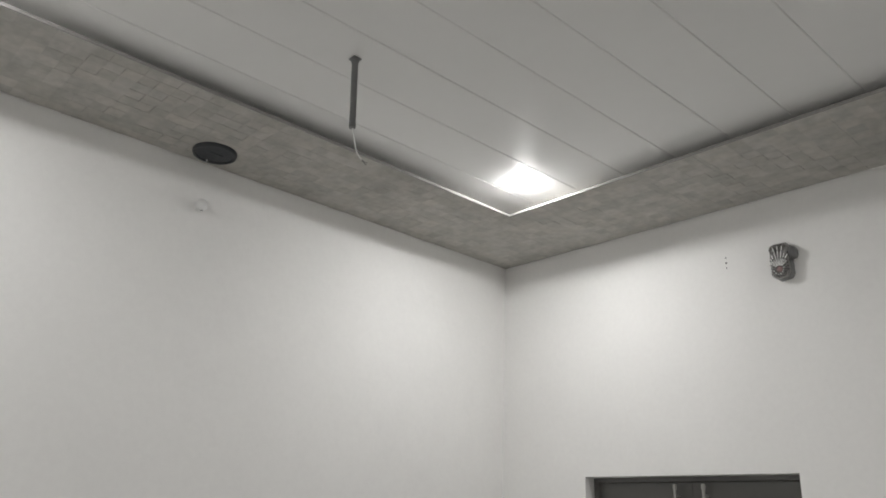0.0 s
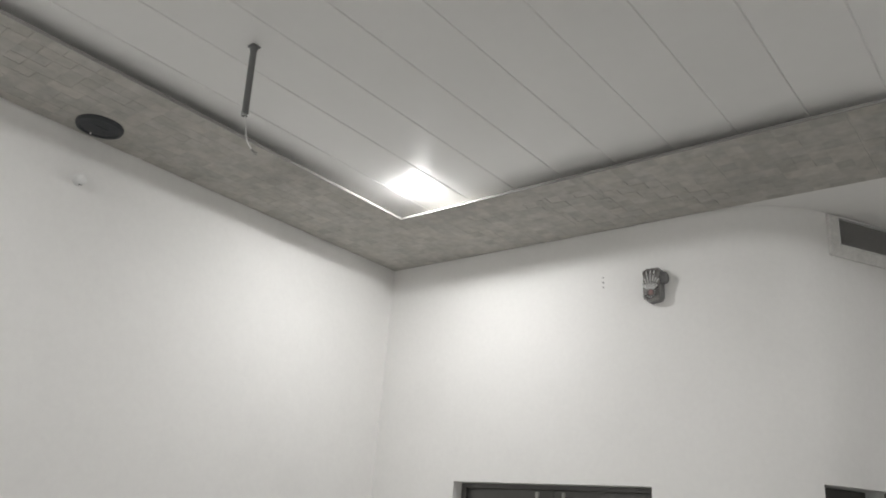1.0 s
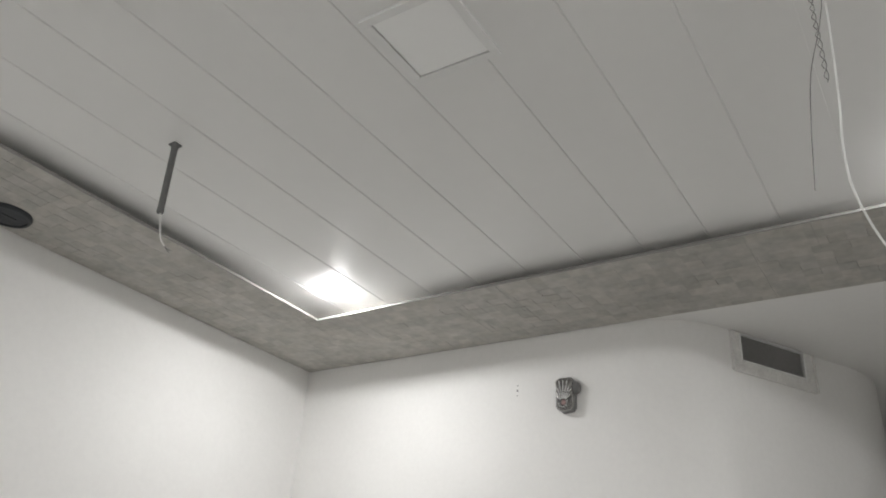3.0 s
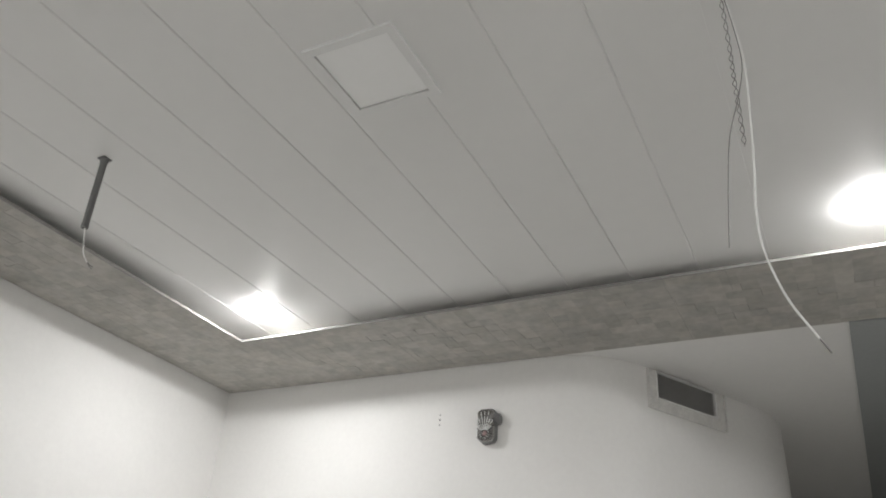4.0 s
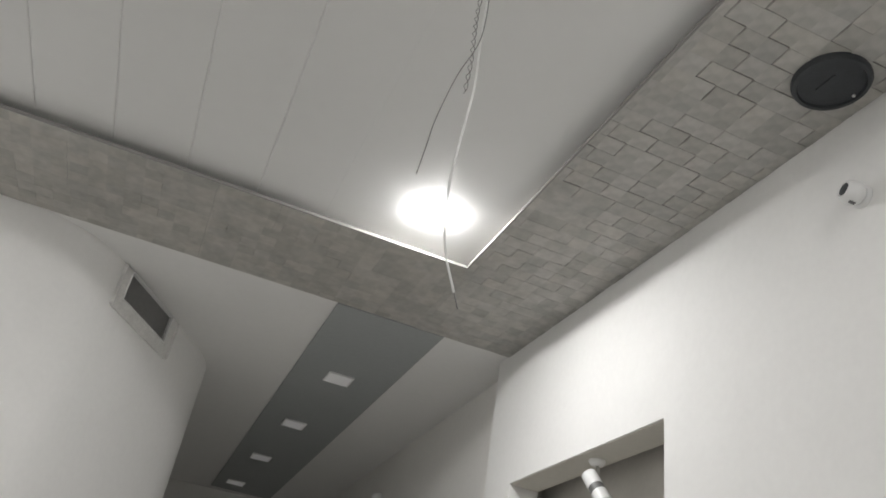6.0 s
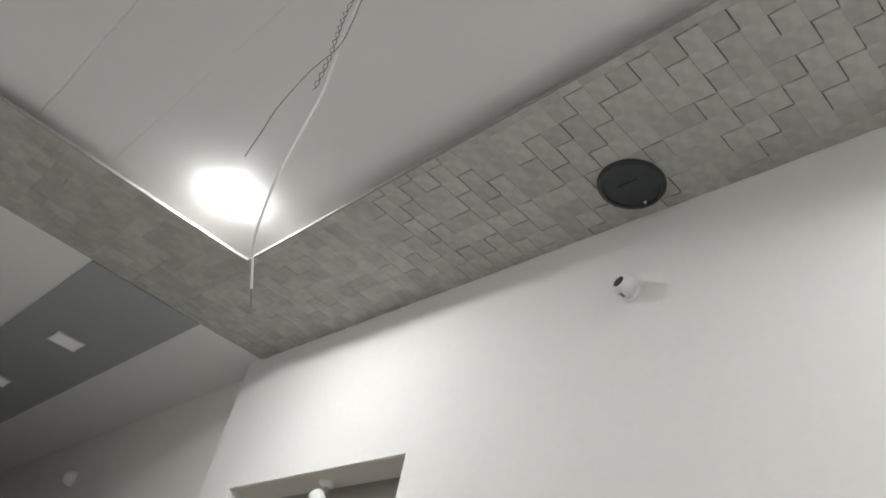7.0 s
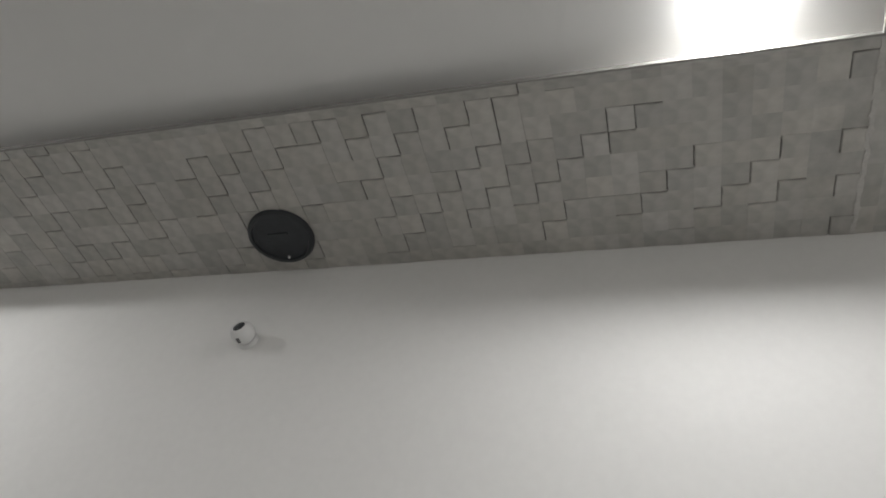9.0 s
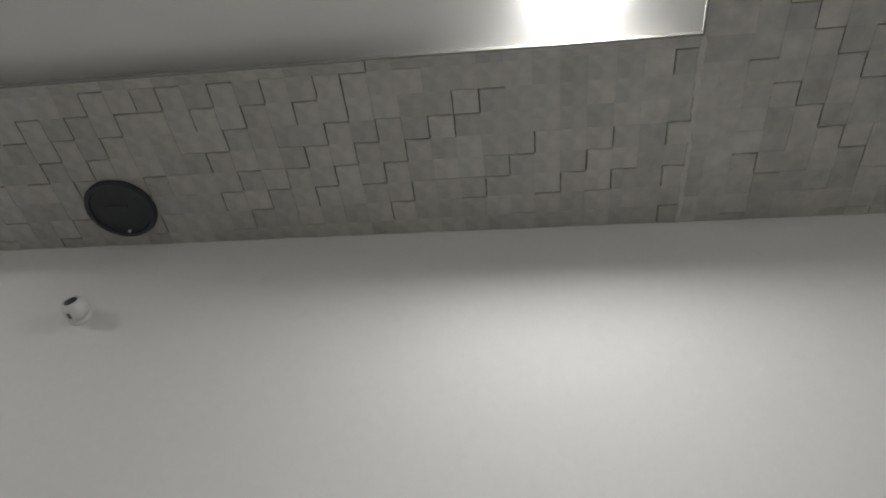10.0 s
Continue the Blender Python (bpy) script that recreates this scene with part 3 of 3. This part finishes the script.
# ---------------------------------------------------------------- north wall things
def emergency_light():
    t = thing("emergency_light", (-0.680, YB, 2.452), "grey ribbed crystal emergency lamp with dull red centre on white wall", "emergency lamp")
    ring = [(-0.025, 0.058), (0.019, 0.058), (0.031, 0.047), (0.032, -0.042), (0.024, -0.055), (-0.012, -0.059), (-0.030, -0.045), (-0.032, 0.048)]
    fx, fz = -0.001, -0.030

    def outline(n):
        """Where n even directions from the focus leave the outline."""
        out = []
        for k in range(n):
            a = 2 * math.pi * k / n
            dx, dz = math.cos(a), math.sin(a)
            best = 1.0
            for (x0, z0), (x1, z1) in zip(ring, ring[1:] + ring[:1]):
                ex, ez = x1 - x0, z1 - z0
                den = dx * ez - dz * ex
                if abs(den) > 1e-9:
                    u = ((x0 - fx) * ez - (z0 - fz) * ex) / den
                    v = ((x0 - fx) * dz - (z0 - fz) * dx) / den
                    if u > 0 and -1e-6 <= v <= 1 + 1e-6:
                        best = min(best, u)
            out.append((dx * best, dz * best))
        return out

    edge = outline(80)
    bm = bmesh.new()
    rows = [[bm.verts.new((fx + x * f, y, fz + z * f)) for x, z in edge] for f, y in ((1.0, 0.0), (1.0, -0.021), (0.98, -0.024))]
    for a, b in zip(rows, rows[1:]):
        for k in range(80):
            bm.faces.new((a[k], a[(k + 1) % 80], b[(k + 1) % 80], b[k]))
    bm.faces.new(rows[0])
    bm.faces.new(rows[-1])
    part("housing", bm, GREY_PLASTIC, t, "dark grey plastic housing")
    bm = bmesh.new()
    rows = []
    for q, (f, y) in enumerate(((0.97, -0.0235), (0.93, -0.031), (0.80, -0.0335), (0.68, -0.0345), (0.56, -0.0350), (0.45, -0.0350), (0.34, -0.0345), (0.24, -0.0335), (0.13, -0.0325))):
        dip = 0.0 if q == 0 else 0.0020
        rows.append([bm.verts.new((fx + x * f, y + dip * (1 if (k // 2) % 2 else -1), fz + z * f)) for k, (x, z) in enumerate(edge)])
    for a, b in zip(rows, rows[1:]):
        for k in range(80):
            bm.faces.new((a[k], a[(k + 1) % 80], b[(k + 1) % 80], b[k]))
    bm.faces.new(rows[-1])
    cover = part("ribbed_cover", bm, RIBBED, t, "ribbed grey crystal cover")
    bm = bmesh.new()
    turned(bm, [(0, 0.003), (0.008, 0.0025), (0.0110, 0.0), (0, 0.0)], Matrix.Translation((fx, -0.0325, fz)) @ Matrix.Rotation(radians(90), 4, "X"), 20)
    part("lens", bm, PINK, cover, "dull red round lens", True)
    # Pale bars paint the cover's bright rib lines and, lower down, its sparkles.
    for k in range(16):
        a = radians(-45 + 11.25 * k) if k < 9 else radians(75 + 30 * (k - 9))
        bm = bmesh.new()
        m = Matrix.Translation((fx, -0.0375, fz)) @ Matrix.Rotation(a, 4, "Y")
        reach = (0.072 if abs(a) < 0.35 else 0.050 if abs(a) < 0.6 else 0.034) if k < 9 else 0.019
        z = 0.013
        while z < reach:
            long = 0.021 if k < 9 else 0.0045
            box(bm, -0.0008, 0.0008, -0.0012, 0.0030, z, min(z + long, reach + 0.002), m=m)
            z += long + 0.0035
        part("rib", bm, WHITE_PLASTIC, cover, "broken pale rib")
    bm = bmesh.new()
    turned(bm, [(0, -0.002), (0.017, -0.002), (0.021, 0.004), (0.021, 0.012), (0.015, 0.017), (0, 0.017)], Matrix.Translation((0.030, -0.013, 0.022)) @ Matrix.Rotation(radians(90), 4, "Y"), 8)
    part("side_knob", bm, GREY_PLASTIC, t, "dark octagonal side joint")


emergency_light()

for z, r in ((2.510, 0.0023), (2.492, 0.0034), (2.475, 0.0023)):
    bm = bmesh.new()
    turned(bm, [(0, 0.0005), (r * 0.94, 0.0005), (r, 0.0018), (r * 0.56, 0.0026), (0, 0.0012)], Matrix.Translation((-0.868, YB, z)) @ Matrix.Rotation(radians(90), 4, "X"), 12)
    ob = part("wall_plug", bm, GREY_PLASTIC, None, "", True)
    tagged(ob, "small grey screw plug in the white wall", "screw plug", "plugs in the wall")
bm = bmesh.new()
box(bm, -0.884, -0.853, YB - 0.0005, YB + 0.001, 2.455, 2.523, bevel=0.0002)
tagged(part("filler_patch", bm, PLASTER), "faint white filler patch round old screw plugs", "wall patch")


def glazed_opening():
    t = thing("window_1", ((WX0 + WX1) / 2, YB, WZ0), "dark glazed opening with two upright bar handles", "window", kind="structure")
    w, h = (WX1 - WX0) / 2, WZ1 - WZ0
    bm = bmesh.new()
    for a in ((-w, -w + 0.02, 0, h), (w - 0.02, w, 0, h)):
        box(bm, a[0], a[1], 0.05, 0.10, a[2], a[3], bevel=0.002)
    box(bm, -w + 0.02, w - 0.02, 0.05, 0.10, h - 0.016, h, bevel=0.002)
    box(bm, -w + 0.02, w - 0.02, 0.05, 0.10, 0, 0.03, bevel=0.002)
    part("window_frame", bm, TINTED, t, "dark grey frame")
    for s in (-1, 1):
        bm = bmesh.new()
        x0, x1 = sorted((s * 0.0006, s * (w - 0.0206)))
        box(bm, x0, x1, 0.066, 0.074, 0.031, h - 0.017)
        pane = part("pane", bm, TINTED, t, "dark tinted glass pane")
        bm = bmesh.new()
        hx = s * 0.051 + 0.002
        turned(bm, [(0, h - 0.024), (0.0062, h - 0.024), (0.0072, h - 0.028), (0.0072, h - 0.040), (0.0050, h - 0.042), (0.0050, 0.25), (0, 0.25)], Matrix.Translation((hx, 0.040, 0)), 16)
        for z in (h - 0.06, 0.29):
            box(bm, hx - 0.004, hx + 0.004, 0.040, 0.066, z - 0.004, z + 0.004)
        part("handle", bm, PALE_METAL, pane, "pale upright bar handle", True)


glazed_opening()


# ---------------------------------------------------------------- curved wall vent
def wall_vent():
    """A flat sloped frame on the slanted wall, with a raised inner lip and a recessed dark grille."""
    d = Vector((math.cos(radians(60.6)), math.sin(radians(60.6)), 0))
    n = Vector((d.y, -d.x, 0))
    m = Matrix(((d.x, -n.x, 0, PLAN[14][0]), (d.y, -n.y, 0, PLAN[14][1]), (0, 0, 1, 0), (0, 0, 0, 1)))
    t = thing("wall_vent", (0, 0, 0), "white framed air vent with dark grille on the curved wall", "air vent")
    t.matrix_basis = m
    outer = (0.020, 0.400, 2.546, ZK - 0.002)
    x0, x1, z0, z1 = 0.052, 0.345, 2.587, 2.676

    def corners(a, y):
        return [(a[0], y, a[2]), (a[1], y, a[2]), (a[1], y, a[3]), (a[0], y, a[3])]

    lip = (x0 - 0.004, x1 + 0.004, z0 - 0.004, z1 + 0.004)
    rings = [corners(outer, 0.002), corners(outer, -0.006), corners(lip, -0.013)]
    names = ("frame_bottom", "frame_side", "frame_top", "frame_side")
    for k in range(4):
        bm = bmesh.new()
        q = [[bm.verts.new(ring[c]) for c in (k, (k + 1) % 4)] for ring in rings]
        back = [bm.verts.new((rings[2][c][0], 0.002, rings[2][c][2])) for c in (k, (k + 1) % 4)]
        q.append(back)
        for a, b in zip(q, q[1:] + q[:1]):
            bm.faces.new((a[0], a[1], b[1], b[0]))
        bm.faces.new([r[0] for r in q])
        bm.faces.new([r[1] for r in q])
        part(names[k], bm, VENT_PAINT, t, "white painted frame board")
    bm = bmesh.new()
    for a in ((x0 - 0.004, x0, z0 - 0.004, z1 + 0.004), (x1, x1 + 0.004, z0 - 0.004, z1 + 0.004), (x0, x1, z0 - 0.004, z0), (x0, x1, z1, z1 + 0.004)):
        box(bm, a[0], a[1], -0.0155, -0.0005, a[2], a[3], bevel=0.0008)
    part("inner_lip", bm, WHITE_PLASTIC, t, "thin white inner lip")
    for a in (outer[0] - 0.0035, outer[1] + 0.0035):
        bm = bmesh.new()
        box(bm, a - 0.0022, a + 0.0022, -0.0125, 0.001, outer[2] + 0.002, outer[3] - 0.001, bevel=0.0007)
        part("edge_strip", bm, VENT_PAINT, t, "thin upright edge strip")
    # Sheet close behind the slats stands in for the duct's dark inside.
    bm = bmesh.new()
    box(bm, x0, x1, -0.0015, 0.001, z0, z1)
    part("backing", bm, DARK_VOID, t, "dark filter sheet")
    for k in range(17):
        bm = bmesh.new()
        z = z0 + 0.004 + k * 0.0051
        box(bm, x0, x1, -0.003, 0.003, -0.0006, 0.0006, m=Matrix.Translation((0, -0.0068, z)) @ Matrix.Rotation(radians(38), 4, "X"))
        part("slat", bm, SLAT, t)


wall_vent()


# ---------------------------------------------------------------- corridor lights and side room spot
def square_downlight(y):
    t = thing("square_downlight", (0.612 - 0.03 * (y - 3.096), y, ZK - 0.006), "dimly lit small square white downlight in the blue-grey band", "ceiling light", "downlights along the corridor")
    bm = bmesh.new()
    w, b = 0.049, 0.005
    for a in ((-w, w, -w, -w + b), (-w, w, w - b, w), (-w, -w + b, -w + b, w - b), (w - b, w, -w + b, w - b)):
        box(bm, *a, -0.006, 0.0, bevel=0.001)
    part("frame", bm, WHITE_PLASTIC, t)
    bm = bmesh.new()
    box(bm, -w + b, w - b, -w + b, w - b, -0.0035, -0.0005)
    part("diffuser", bm, DIM_GLOW, t, "dimly lit diffuser")


for y in (3.096, 3.755, 4.415, 5.075):
    square_downlight(y)


def track_spot():
    t = thing("spot_light", (1.088, 2.036, DZ - 0.003), "white cylinder spot lamp with a black ring in the wall niche", "spot lamp")
    bm = bmesh.new()
    turned(bm, [(0, 0), (0.020, 0), (0.021, -0.005), (0.017, -0.012), (0.008, -0.015), (0, -0.015)])
    part("base", bm, WHITE_PLASTIC, t, "", True)
    bm = bmesh.new()
    tube(bm, [(0.0, 0.0, -0.012), (0.002, -0.004, -0.026), (-0.004, -0.010, -0.044), (-0.014, -0.014, -0.060)], 0.0045)
    part("joint", bm, STEEL, t, "", True)
    a, d = Vector((-0.021, 0.0, -0.041)), Vector((0.15, -0.57, -0.81)).normalized()
    q = Matrix.Translation(a) @ d.to_track_quat("Z", "Y").to_matrix().to_4x4()
    bm = bmesh.new()
    turned(bm, [(0, 0), (0.0192, 0), (0.0196, 0.0006), (0.0196, 0.041), (0, 0.041)], q)
    barrel = part("barrel", bm, WHITE_PLASTIC, t, "", True)
    bm = bmesh.new()
    turned(bm, [(0, 0.041), (0.0190, 0.041), (0.0190, 0.060), (0, 0.060)], q)
    part("ring", bm, DARK_METAL, barrel, "black ring", True)
    bm = bmesh.new()
    turned(bm, [(0, 0.060), (0.0196, 0.060), (0.0196, 0.094), (0.017, 0.096), (0.015, 0.090), (0, 0.088)], q)
    part("head", bm, WHITE_PLASTIC, barrel, "", True)


track_spot()
bm = bmesh.new()
turned(bm, [(0, 0), (0.035, 0), (0.035, 0.01), (0.028, 0.03), (0.012, 0.042), (0, 0.044)], Matrix.Translation((XR, 3.92, 2.492)) @ Matrix.Rotation(radians(-90), 4, "Y"), 24)
tagged(part("wall_sensor", bm, WHITE_PLASTIC, None, "", True), "small white dome sensor on the corridor wall", "sensor")

# ---------------------------------------------------------------- mosaic pieces last
border("border_east", LC, XC + 0.052, LD, YB, "grey stone mosaic on the lowered east ceiling border", 3, 0.0030, (0.17, 1.60), TILES_OPEN, start=(0.797, 0.457), stairs=STAIRS, share=0.85, tilt=0.2, soft_from=1.62)
# Gaps along the north and west walls bare the dark sheet as shadow.
north = border("border_north", XA, LC, LB, YB, "grey stone mosaic on the lowered north ceiling border", 5, 0.0012, share=0.35, gap=(0.004, 0, 0, 0.005))
border("border_west", XA, LA, LD, LB, "grey stone mosaic on the lowered west ceiling border", 8, 0.0020, share=0.6, gap=(0.0025, 0, 0, 0))
border("border_south", XA, XC + 0.052, YD, LD, "grey stone mosaic on the lowered south ceiling border", 11, 0.0030, None, TILES_OPEN, True, tilt=0.2)

# board seams that show through the north mosaic
rng = random.Random(31)
for x, a0, a1 in ((0.17, 0.0, 0.35), (0.005, 0.0, 1.0), (-0.36, 0.1, 0.6), (-0.73, 0.0, 0.5), (-0.92, 0.2, 0.8)):
    bm = bmesh.new()
    wide = YB - LB - 0.008
    pts = [(x + rng.uniform(-0.0014, 0.0014), LB + 0.004 + wide * (a0 + (a1 - a0) * q / 10), ZS - 0.0001) for q in range(11)]
    a = [bm.verts.new((p[0] - rng.uniform(0.0002, 0.0007), p[1], p[2])) for p in pts]
    b = [bm.verts.new((p[0] + rng.uniform(0.0002, 0.0007), p[1], p[2])) for p in pts]
    c = [bm.verts.new((p[0], p[1], ZS + 0.003)) for p in pts]
    for u, v in ((a, b), (b, c), (c, a)):
        for q in range(10):
            bm.faces.new((u[q], u[q + 1], v[q + 1], v[q]))
    part("seam", bm, TRIM, north)
